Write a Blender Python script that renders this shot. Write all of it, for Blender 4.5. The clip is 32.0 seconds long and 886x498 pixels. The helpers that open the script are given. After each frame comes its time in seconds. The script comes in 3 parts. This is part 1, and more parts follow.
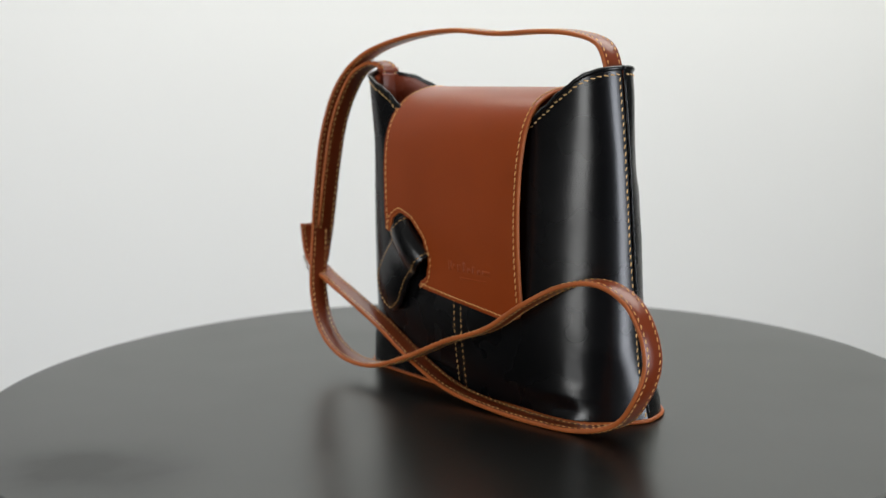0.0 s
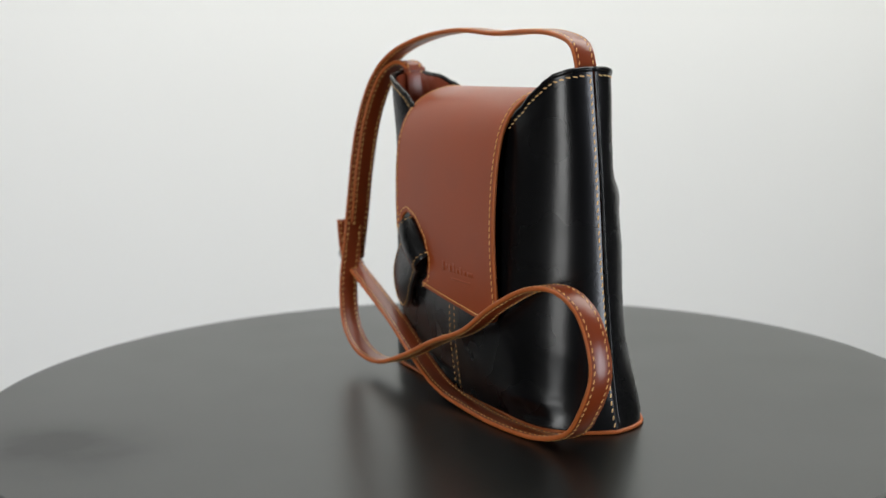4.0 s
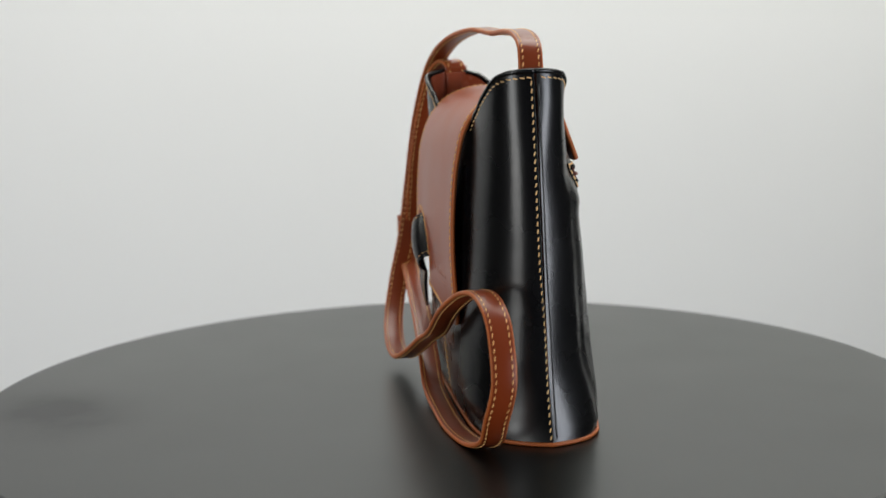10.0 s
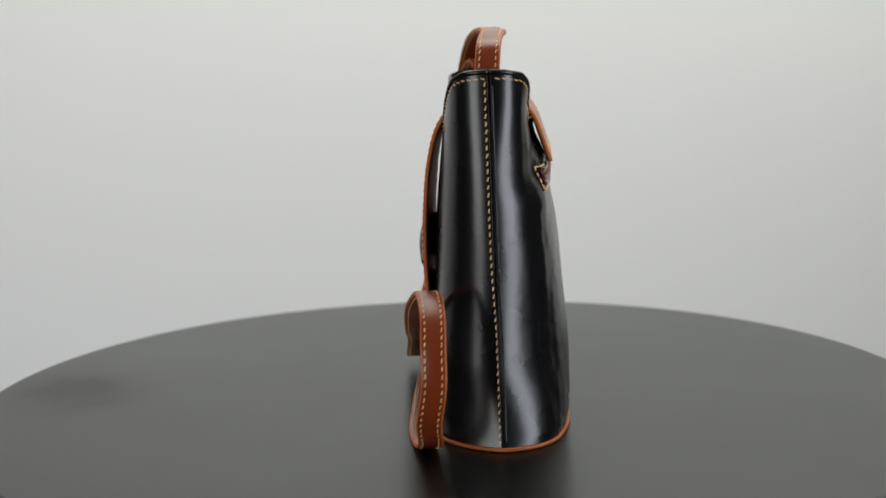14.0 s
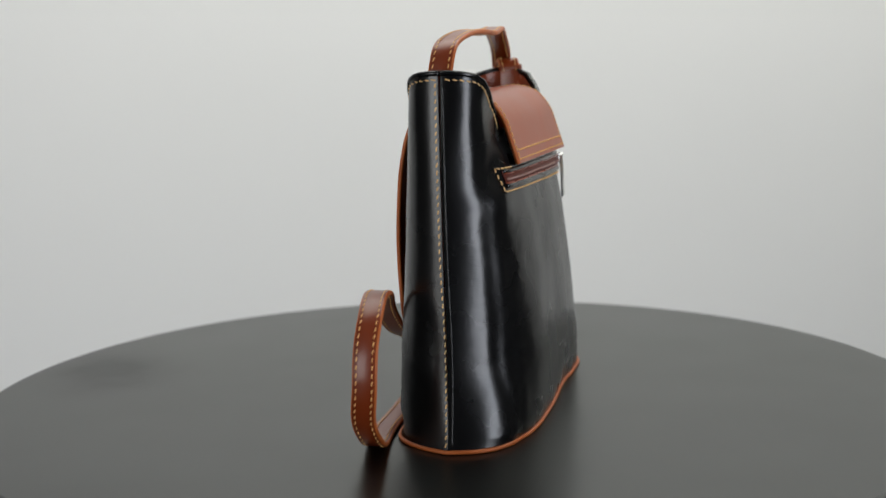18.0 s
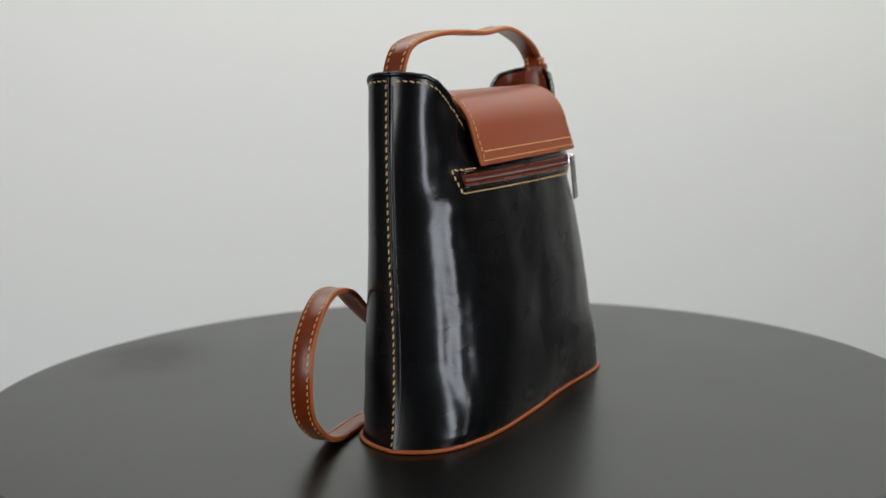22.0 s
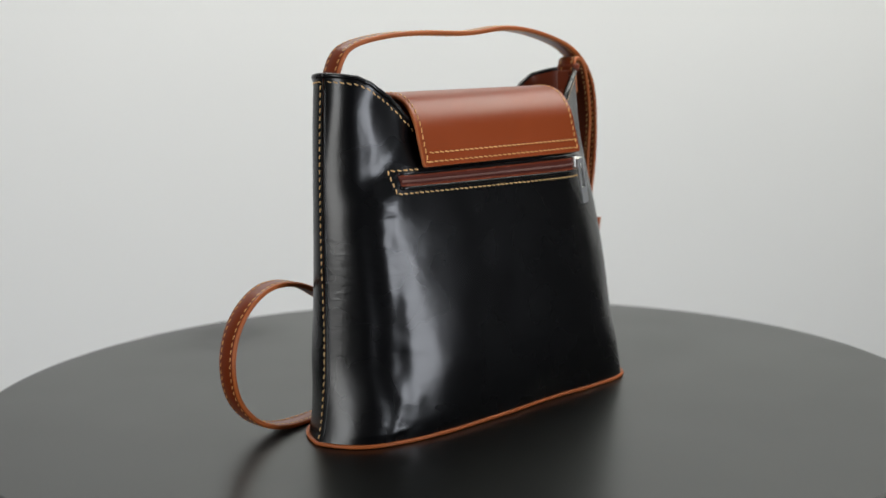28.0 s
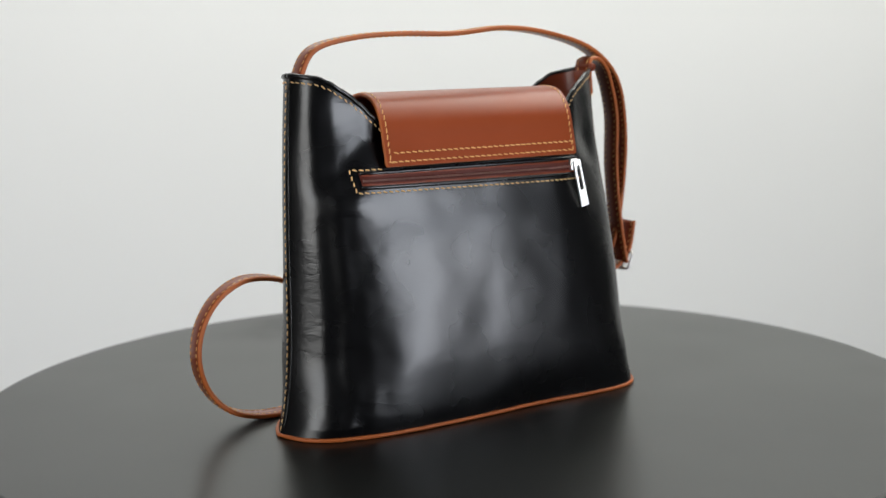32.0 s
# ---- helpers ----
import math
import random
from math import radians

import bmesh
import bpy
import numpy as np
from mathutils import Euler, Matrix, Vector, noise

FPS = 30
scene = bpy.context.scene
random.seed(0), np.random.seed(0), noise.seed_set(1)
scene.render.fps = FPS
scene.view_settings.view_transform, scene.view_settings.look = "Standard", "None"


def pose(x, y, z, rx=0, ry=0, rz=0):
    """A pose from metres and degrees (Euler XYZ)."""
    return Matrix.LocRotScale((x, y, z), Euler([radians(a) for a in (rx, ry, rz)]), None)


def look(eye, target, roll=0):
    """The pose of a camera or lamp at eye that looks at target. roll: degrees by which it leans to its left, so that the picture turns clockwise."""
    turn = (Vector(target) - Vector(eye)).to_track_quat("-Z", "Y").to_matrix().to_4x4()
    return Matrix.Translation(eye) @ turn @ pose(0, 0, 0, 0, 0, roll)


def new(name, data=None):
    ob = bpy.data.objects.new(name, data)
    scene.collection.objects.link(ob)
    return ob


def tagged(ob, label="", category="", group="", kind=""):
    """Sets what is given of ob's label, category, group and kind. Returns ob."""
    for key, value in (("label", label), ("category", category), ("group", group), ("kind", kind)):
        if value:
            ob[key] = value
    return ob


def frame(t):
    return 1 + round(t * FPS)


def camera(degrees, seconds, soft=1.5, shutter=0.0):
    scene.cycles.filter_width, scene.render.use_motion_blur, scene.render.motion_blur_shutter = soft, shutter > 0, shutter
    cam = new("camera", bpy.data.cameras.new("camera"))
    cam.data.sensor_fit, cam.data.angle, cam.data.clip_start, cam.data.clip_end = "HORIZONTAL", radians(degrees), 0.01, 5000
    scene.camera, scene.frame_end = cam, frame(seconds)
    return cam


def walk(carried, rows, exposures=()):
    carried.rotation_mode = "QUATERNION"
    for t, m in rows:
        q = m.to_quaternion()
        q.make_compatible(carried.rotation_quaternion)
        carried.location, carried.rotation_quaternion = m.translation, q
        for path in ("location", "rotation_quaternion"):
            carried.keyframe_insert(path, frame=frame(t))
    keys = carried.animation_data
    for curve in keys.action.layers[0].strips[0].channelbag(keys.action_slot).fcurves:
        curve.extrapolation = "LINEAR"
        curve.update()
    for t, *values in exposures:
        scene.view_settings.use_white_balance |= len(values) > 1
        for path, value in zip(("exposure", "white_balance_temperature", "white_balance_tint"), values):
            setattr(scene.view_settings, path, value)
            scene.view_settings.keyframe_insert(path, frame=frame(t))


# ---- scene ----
# ---- camera: it stands still, the round table turns before it ----
TOP = 0.75                       # height of the table top
cam = camera(37.86, 32.0, soft=1.5)
EYE = Vector((0.0, -1.0286, TOP + 0.2676))
PITCH, YAW = 0.147646, 0.00693
AHEAD = Vector((-math.sin(YAW) * math.cos(PITCH), math.cos(YAW) * math.cos(PITCH), -math.sin(PITCH)))
cam.data.dof.use_dof, cam.data.dof.focus_distance, cam.data.dof.aperture_fstop = True, 0.93, 6.0
STAND = look(EYE, EYE + AHEAD, -1.357)
walk(cam, [(0.0, STAND), (32.0, STAND)], exposures=[(0.0, 0.70), (3.0, 0.69), (6.0, 0.63), (9.0, 0.55), (11.0, 0.55), (12.0, 0.52), (13.0, 0.38), (17.0, 0.37), (23.0, 0.37), (25.0, 0.36), (28.0, 0.48), (30.0, 0.51), (32.0, 0.65)])

# ---- world and light ----
world = bpy.data.worlds.new("world")
scene.world = world
world.use_nodes = True
sky = world.node_tree.nodes.new("ShaderNodeTexSky")
sky.sky_type, sky.sun_disc, sky.sun_elevation, sky.sun_rotation = "NISHITA", False, radians(40), radians(70)
world.node_tree.links.new(sky.outputs["Color"], world.node_tree.nodes["Background"].inputs["Color"])
world.node_tree.nodes["Background"].inputs["Strength"].default_value = 0.1


def area_light(name, eye, target, wide, high, watts, colour):
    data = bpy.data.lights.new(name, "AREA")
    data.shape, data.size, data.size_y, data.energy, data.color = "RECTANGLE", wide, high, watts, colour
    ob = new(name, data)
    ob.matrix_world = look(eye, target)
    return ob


# daylight through two windows, plus an added ceiling lamp to brighten the back wall
area_light("window_light_east", (2.19, -1.73, 0.845), (0.0, -1.73, 0.845), 1.16, 1.55, 41.5, (0.85, 0.89, 0.98))
area_light("wall_fill_lamp", (0.55, 0.85, 2.69), (0.55, 0.8501, 0.0), 3.3, 1.5, 47.5, (1.0, 0.985, 0.875))
area_light("window_light_south", (-2.50, -2.59, 1.50), (-2.50, 0.0, 1.50), 2.00, 2.0, 53.0, (0.965, 0.96, 0.95))


# ---- materials ----
def material(name, base, rough, metal=0.0, grain=900.0, bump=0.1, vary=0.12, stain=14.0, coat=0.0, spec=0.5, roughvary=0.08, depth=0.0004):
    """A surface with fine grain in its relief, and slow changes of colour and gloss."""
    m = bpy.data.materials.new(name)
    m.use_nodes = True
    nt = m.node_tree
    n, l = nt.nodes, nt.links
    bsdf = n["Principled BSDF"]
    co = n.new("ShaderNodeTexCoord")
    slow, fine = n.new("ShaderNodeTexNoise"), n.new("ShaderNodeTexNoise")
    slow.inputs["Scale"].default_value, slow.inputs["Detail"].default_value = stain, 2.0
    fine.inputs["Scale"].default_value, fine.inputs["Detail"].default_value = grain, 4.0
    for t in (slow, fine):
        l.new(co.outputs["Object"], t.inputs["Vector"])
    ramp = n.new("ShaderNodeMix")
    ramp.data_type = "RGBA"
    ramp.inputs[6].default_value = (*[c * (1 - vary) for c in base], 1)
    ramp.inputs[7].default_value = (*[min(1.0, c * (1 + vary)) for c in base], 1)
    l.new(slow.outputs["Fac"], ramp.inputs[0])
    l.new(ramp.outputs[2], bsdf.inputs["Base Color"])
    mr = n.new("ShaderNodeMapRange")
    mr.inputs["From Min"].default_value, mr.inputs["From Max"].default_value = 0.15, 0.85
    mr.inputs["To Min"].default_value, mr.inputs["To Max"].default_value = max(0.02, rough - roughvary), rough + roughvary
    l.new(slow.outputs["Fac"], mr.inputs["Value"])
    l.new(mr.outputs["Result"], bsdf.inputs["Roughness"])
    bsdf.inputs["Metallic"].default_value = metal
    bsdf.inputs["Specular IOR Level"].default_value = spec
    bsdf.inputs["Coat Weight"].default_value = coat
    bsdf.inputs["Coat Roughness"].default_value = 0.22
    if bump:
        b = n.new("ShaderNodeBump")
        b.inputs["Strength"].default_value, b.inputs["Distance"].default_value = bump, depth
        l.new(fine.outputs["Fac"], b.inputs["Height"])
        l.new(b.outputs["Normal"], bsdf.inputs["Normal"])
    return m


def wrinkle(m, scale, strength, depth):
    """Adds fine creases, drawn out along the width, to the relief of a leather."""
    n, l = m.node_tree.nodes, m.node_tree.links
    old = next(k for k in n if k.type == "BUMP")
    co, mp, tx, b = n.new("ShaderNodeTexCoord"), n.new("ShaderNodeMapping"), n.new("ShaderNodeTexNoise"), n.new("ShaderNodeBump")
    mp.inputs["Scale"].default_value = scale
    tx.inputs["Scale"].default_value, tx.inputs["Detail"].default_value, tx.inputs["Distortion"].default_value = 1.0, 3.0, 0.8
    b.inputs["Strength"].default_value, b.inputs["Distance"].default_value = strength, depth
    l.new(co.outputs["Object"], mp.inputs["Vector"])
    l.new(mp.outputs["Vector"], tx.inputs["Vector"])
    l.new(tx.outputs["Fac"], b.inputs["Height"])
    l.new(b.outputs["Normal"], old.inputs["Normal"])
    return m


def creases(m, start, full, scale, strength, depth):
    """Fine cross creases where a leather is bent, towards the ends of its width."""
    n, l = m.node_tree.nodes, m.node_tree.links
    bsdf = n["Principled BSDF"]
    before = bsdf.inputs["Normal"].links[0].from_socket
    co, mp, tx, b = n.new("ShaderNodeTexCoord"), n.new("ShaderNodeMapping"), n.new("ShaderNodeTexNoise"), n.new("ShaderNodeBump")
    sep, ab, mr, mu = n.new("ShaderNodeSeparateXYZ"), n.new("ShaderNodeMath"), n.new("ShaderNodeMapRange"), n.new("ShaderNodeMath")
    mp.inputs["Scale"].default_value = scale
    tx.inputs["Scale"].default_value, tx.inputs["Detail"].default_value, tx.inputs["Distortion"].default_value = 1.0, 3.0, 1.2
    ab.operation, mu.operation = "ABSOLUTE", "MULTIPLY"
    mr.interpolation_type = "SMOOTHSTEP"
    mr.inputs["From Min"].default_value, mr.inputs["From Max"].default_value = start, full
    b.inputs["Strength"].default_value, b.inputs["Distance"].default_value = strength, depth
    l.new(co.outputs["Object"], mp.inputs["Vector"])
    l.new(co.outputs["Object"], sep.inputs[0])
    l.new(sep.outputs["X"], ab.inputs[0])
    l.new(ab.outputs[0], mr.inputs["Value"])
    l.new(mp.outputs["Vector"], tx.inputs["Vector"])
    l.new(tx.outputs["Fac"], mu.inputs[0])
    only = n.new("ShaderNodeMapRange")
    only.inputs["From Min"].default_value, only.inputs["From Max"].default_value = -0.01, 0.01
    l.new(sep.outputs["Y"], only.inputs["Value"])
    both = n.new("ShaderNodeMath")
    both.operation = "MULTIPLY"
    l.new(mr.outputs["Result"], both.inputs[0])
    l.new(only.outputs["Result"], both.inputs[1])
    l.new(both.outputs[0], mu.inputs[1])
    l.new(mu.outputs[0], b.inputs["Height"])
    l.new(before, b.inputs["Normal"])
    l.new(b.outputs["Normal"], bsdf.inputs["Normal"])
    return m


BLACK = material("black_leather", (0.0022, 0.0022, 0.0026), 0.27, grain=420, bump=0.045, vary=0.3, stain=26, coat=0.0, spec=0.44, roughvary=0.03)
wrinkle(BLACK, (48, 48, 75), 0.15, 0.0010)
creases(BLACK, 0.03, 0.12, (60, 60, 170), 0.19, 0.0012)
TAN = material("tan_leather", (0.275, 0.0452, 0.0056), 0.35, grain=500, bump=0.08, vary=0.14, stain=22, spec=0.43, roughvary=0.04)
STRAP = material("strap_leather", (0.165, 0.027, 0.0058), 0.30, grain=500, bump=0.10, vary=0.14, stain=30, spec=0.38, roughvary=0.015)
EDGE = material("raw_leather_edge", (0.39, 0.100, 0.022), 0.5, grain=700, bump=0.2, vary=0.18, stain=60, spec=0.35)
LINING = material("lining_leather", (0.22, 0.048, 0.021), 0.27, grain=400, bump=0.1, vary=0.2, stain=40, roughvary=0.03, spec=0.28)
THREAD = material("waxed_thread", (0.72, 0.40, 0.14), 0.6, grain=2500, bump=0.3, vary=0.15, stain=90)
THREAD_PALE = material("pale_waxed_thread", (0.80, 0.49, 0.205), 0.6, grain=2500, bump=0.3, vary=0.15, stain=90)
PIT = material("needle_hole", (0.08, 0.024, 0.011), 0.8, bump=0.0, spec=0.2)
NICKEL = material("nickel", (0.82, 0.81, 0.785), 0.38, metal=1.0, bump=0.0, vary=0.05)
TAPE = material("zip_tape", (0.095, 0.018, 0.010), 0.5, spec=0.2, grain=1500, bump=0.3, vary=0.15)
TEETH = material("zip_teeth", (0.30, 0.16, 0.13), 0.3, bump=0.0)
TABLE = material("black_table_top", (0.003, 0.003, 0.003), 0.30, grain=260, bump=0.0, vary=0.2, stain=6, roughvary=0.03)
def smudge(m, spots):
    """Dull, dark marks in a finish: each spot is (x, y, radius)."""
    n, l = m.node_tree.nodes, m.node_tree.links
    bsdf = n["Principled BSDF"]
    co, tx = n.new("ShaderNodeTexCoord"), n.new("ShaderNodeTexNoise")
    tx.inputs["Scale"].default_value, tx.inputs["Detail"].default_value = 14.0, 3.0
    l.new(co.outputs["Object"], tx.inputs["Vector"])
    total = None
    for x, y, r in spots:
        mp, ln, mr = n.new("ShaderNodeMapping"), n.new("ShaderNodeVectorMath"), n.new("ShaderNodeMapRange")
        mp.inputs["Location"].default_value = (-x, -y, -TOP)
        ln.operation = "LENGTH"
        mr.interpolation_type = "SMOOTHSTEP"
        mr.inputs["From Min"].default_value, mr.inputs["From Max"].default_value = r, r * 0.15
        l.new(co.outputs["Object"], mp.inputs["Vector"])
        l.new(mp.outputs["Vector"], ln.inputs[0])
        l.new(ln.outputs["Value"], mr.inputs["Value"])
        mul = n.new("ShaderNodeMath")
        mul.operation = "MULTIPLY"
        l.new(mr.outputs["Result"], mul.inputs[0])
        l.new(tx.outputs["Fac"], mul.inputs[1])
        if total is None:
            total = mul.outputs[0]
        else:
            add = n.new("ShaderNodeMath")
            l.new(total, add.inputs[0])
            l.new(mul.outputs[0], add.inputs[1])
            total = add.outputs[0]
    spec = n.new("ShaderNodeMapRange")
    spec.inputs["From Max"].default_value = 0.7
    spec.inputs["To Min"].default_value, spec.inputs["To Max"].default_value = 0.45, 0.19
    l.new(total, spec.inputs["Value"])
    l.new(spec.outputs["Result"], bsdf.inputs["Specular IOR Level"])
    return m


TABLE.node_tree.nodes["Principled BSDF"].inputs["Specular Tint"].default_value = (0.905, 1.0, 0.96, 1.0)
smudge(TABLE, ((0.025, -0.308, 0.095), (-0.02, -0.33, 0.07)))
WALL = material("white_wall_paint", (0.80, 0.80, 0.79), 0.85, grain=160, bump=0.04, vary=0.015, stain=2.5)
# unseen walls, floor and ceiling, kept dark so the leather reflects little light
GREYWALL = material("dark_unseen_wall", (0.032, 0.032, 0.032), 0.8, grain=160, bump=0.04, vary=0.05, stain=2.5)
FLOOR = material("grey_floor", (0.032, 0.031, 0.030), 0.5, grain=60, bump=0.05, vary=0.15, stain=3)
CEIL = material("ceiling_paint", (0.25, 0.25, 0.245), 0.9, grain=160, bump=0.04, vary=0.015, stain=2.5)
FRAMEWHITE = material("white_window_paint", (0.75, 0.75, 0.74), 0.4, bump=0.0, vary=0.02)


# ---- mesh helpers ----
NORMALS = {}


def part(name, bm, mat, parent=None, label="", smooth=True):
    me = bpy.data.meshes.new(name)
    normals = NORMALS.pop(id(bm), None)
    bmesh.ops.recalc_face_normals(bm, faces=bm.faces)
    for f in bm.faces:
        f.smooth = smooth
    bm.to_mesh(me)
    bm.free()
    if normals and len(normals) == len(me.vertices):
        me.normals_split_custom_set_from_vertices(normals)
    for m in (mat if isinstance(mat, (list, tuple)) else [mat]):
        me.materials.append(m)
    ob = new(name, me)
    if parent:
        ob.parent = parent
    if label:
        tagged(ob, label)
    return ob


def box(bm, lo, hi, bevel=0.0):
    made = bmesh.ops.create_cube(bm, size=1.0)["verts"]
    for v in made:
        v.co = Vector([(a + b) / 2 + c * (b - a) for a, b, c in zip(lo, hi, v.co)])
    if bevel:
        edges = list({e for v in made for e in v.link_edges})
        bmesh.ops.bevel(bm, geom=edges, offset=bevel, segments=3, profile=0.5, affect="EDGES")
    return bm


def table_at(z, rows):
    """Linear between rows of (z, values...)."""
    for a, b in zip(rows, rows[1:]):
        if z <= b[0]:
            f = min(1.0, max(0.0, (z - a[0]) / (b[0] - a[0])))
            f = f * f * (3 - 2 * f) * 0.5 + f * 0.5
            return [p + (q - p) * f for p, q in zip(a[1:], b[1:])]
    return list(rows[-1][1:])


def glide(points, n=10):
    """A smooth line through control points."""
    p = [Vector(q) for q in points]
    p = [2 * p[0] - p[1], *p, 2 * p[-1] - p[-2]]
    out = []
    for a, b, c, d in zip(p, p[1:], p[2:], p[3:]):
        for i in range(n):
            s = i / n
            out.append(0.5 * (2 * b + (c - a) * s + (2 * a - 5 * b + 4 * c - d) * s * s + (3 * b - a - 3 * c + d) * s ** 3))
    out.append(p[-2])
    return out


def even(line, step):
    """The same line in steps of equal length."""
    out, left = [line[0].copy()], step
    for a, b in zip(line, line[1:]):
        length, done = (b - a).length, 0.0
        while length - done >= left and length > 0:
            done += left
            out.append(a + (b - a) * (done / length))
            left = step
        left -= length - done
    return out


def tube(bm, line, radius, sides=8, closed=False):
    rings = []
    count = len(line)
    for i, p in enumerate(line):
        a = line[(i - 1) % count] if closed else line[max(0, i - 1)]
        b = line[(i + 1) % count] if closed else line[min(count - 1, i + 1)]
        t = (b - a).normalized()
        u = t.cross(Vector((0, 0, 1)) if abs(t.z) < 0.9 else Vector((1, 0, 0))).normalized()
        w = t.cross(u)
        rings.append([bm.verts.new(p + radius * (math.cos(6.2832 * j / sides) * u + math.sin(6.2832 * j / sides) * w)) for j in range(sides)])
    for i in range(count if closed else count - 1):
        r, s = rings[i], rings[(i + 1) % count]
        for j in range(sides):
            bm.faces.new((r[j], r[(j + 1) % sides], s[(j + 1) % sides], s[j]))
    if not closed:
        bm.faces.new(rings[0])
        bm.faces.new(rings[-1])
    return bm


def stitches(bm, line, normals, pitch=0.0054, length=0.0037, radius=0.00055, slant=0.2, holes=None):
    """Short threads laid along a line, each sunk at its ends."""
    run = 0.0
    at = []
    for i in range(len(line) - 1):
        d = (line[i + 1] - line[i]).length
        while run <= d and d > 0:
            at.append((line[i].lerp(line[i + 1], run / d), (line[i + 1] - line[i]).normalized(), normals[i]))
            run += pitch
        run -= d
    for p, t, n in at:
        w = t.cross(n).normalized()
        t = (t + w * slant * random.uniform(0.5, 1.5)).normalized()
        rings = []
        for f, h, r in ((-0.5, -0.5, 0.6), (-0.3, 0.45, 1.0), (0.3, 0.45, 1.0), (0.5, -0.5, 0.6)):
            c = p + t * (f * length) + n * ((h - 0.35) * radius)
            rings.append([bm.verts.new(c + r * radius * (math.cos(6.2832 * j / 6) * w + math.sin(6.2832 * j / 6) * n)) for j in range(6)])
        for r, s in zip(rings, rings[1:]):
            for j in range(6):
                bm.faces.new((r[j], r[(j + 1) % 6], s[(j + 1) % 6], s[j]))
        bm.faces.new(rings[0]), bm.faces.new(rings[-1])
        if holes is not None:
            c = p + t * (pitch / 2) + n * 0.00012
            holes.faces.new([holes.verts.new(c + 0.00034 * (math.cos(6.2832 * j / 6) * t + math.sin(6.2832 * j / 6) * w)) for j in range(6)])
    return bm


def slope(place, u, v, e=0.0022):
    """The normal of a surface place(u, v)."""
    a, b = place(u + e, v) - place(u - e, v), place(u, v + e) - place(u, v - e)
    return a.cross(b).normalized()


def rounded(corners, step=0.002):
    """A closed outline through corners (u, v, radius) with rounded corners."""
    out = []
    count = len(corners)
    for i, (u, v, r) in enumerate(corners):
        p, a, b = Vector((u, v)), Vector(corners[i - 1][:2]), Vector(corners[(i + 1) % count][:2])
        da, db = (a - p).normalized(), (b - p).normalized()
        if r <= 0:
            out.append(p)
            continue
        half = max(0.05, da.angle(db) / 2)
        back = min(r / math.tan(half), 0.48 * (a - p).length, 0.48 * (b - p).length)
        p0, p1 = p + da * back, p + db * back
        for j in range(7):
            s = j / 6
            out.append(p0 * (1 - s) ** 2 + p * 2 * s * (1 - s) + p1 * s * s)
    dense = []
    for a, b in zip(out, out[1:] + out[:1]):
        k = max(1, int((b - a).length / step))
        dense += [a.lerp(b, j / k) for j in range(k)]
    return dense


def inside(p, ring):
    hit = False
    for a, b in zip(ring, ring[1:] + ring[:1]):
        if (a.y > p.y) != (b.y > p.y) and p.x < (b.x - a.x) * (p.y - a.y) / (b.y - a.y) + a.x:
            hit = not hit
    return hit


def sheet(ring, place, thick, step=0.005, edge=1, flip=1.0):
    """A piece of leather cut along ring (u, v), laid on place(u, v), with thickness and a rounded cut edge."""
    from mathutils.geometry import delaunay_2d_cdt
    pts = list(ring)
    lo = Vector((min(p.x for p in ring), min(p.y for p in ring)))
    hi = Vector((max(p.x for p in ring), max(p.y for p in ring)))
    i = lo.x + step / 2
    while i < hi.x:
        j = lo.y + step / 2
        while j < hi.y:
            p = Vector((i, j))
            if inside(p, ring) and min((p - q).length for q in ring) > step * 0.4:
                pts.append(p)
            j += step
        i += step
    verts, _, faces, *_ = delaunay_2d_cdt(pts, [], [list(range(len(ring)))], 1, 1e-7)
    bm = bmesh.new()
    norm = [slope(place, p.x, p.y) * flip for p in verts]
    spot = [place(p.x, p.y) for p in verts]
    top = [bm.verts.new(c + n * thick / 2) for c, n in zip(spot, norm)]
    low = [bm.verts.new(c - n * thick / 2) for c, n in zip(spot, norm)]
    seen = {}
    for f in faces:
        if len(set(f)) < 3:
            continue
        bm.faces.new([top[k] for k in f])
        bm.faces.new([low[k] for k in reversed(f)])
        for a, b in zip(f, list(f[1:]) + [f[0]]):
            seen[(a, b)] = 1
    rim = {}
    for a, b in seen:
        if (b, a) in seen:
            continue
        for k in (a, b):
            rim.setdefault(k, []).append((verts[b] - verts[a]).normalized())
    ridge, outward = {}, []
    for k, ds in rim.items():
        d = sum(ds, Vector((0, 0)))
        out = Vector((d.y, -d.x)).normalized() * (thick * 0.32)
        ridge[k] = bm.verts.new(place(verts[k].x + out.x, verts[k].y + out.y))
        outward.append((ridge[k].co - spot[k]).normalized())
    for a, b in seen:
        if (b, a) not in seen:
            for q in ((top[a], ridge[a], ridge[b], top[b]), (ridge[a], low[a], low[b], ridge[b])):
                bm.faces.new(q).material_index = edge
    NORMALS[id(bm)] = [tuple(n) for n in norm] + [tuple(-n) for n in norm] + [tuple(n) for n in outward]
    return bm


# ---- the room ----
def wall_with_opening(name, axis, at, thick, span, high, opening):
    """A wall across axis at 'at', from span[0] to span[1], with a hole (a0, a1, z0, z1)."""
    bm = bmesh.new()
    a0, a1, z0, z1 = opening
    pieces = [(span[0], a0, 0, high), (a1, span[1], 0, high), (a0, a1, 0, z0), (a0, a1, z1, high)]
    for s0, s1, h0, h1 in pieces:
        if axis == "x":
            box(bm, (at, s0, h0), (at + thick, s1, h1))
        else:
            box(bm, (s0, at, h0), (s1, at + thick, h1))
    return tagged(part(name, bm, GREYWALL, smooth=False), "unseen room wall, kept dark for reflections, with a window opening", "wall", kind="structure")


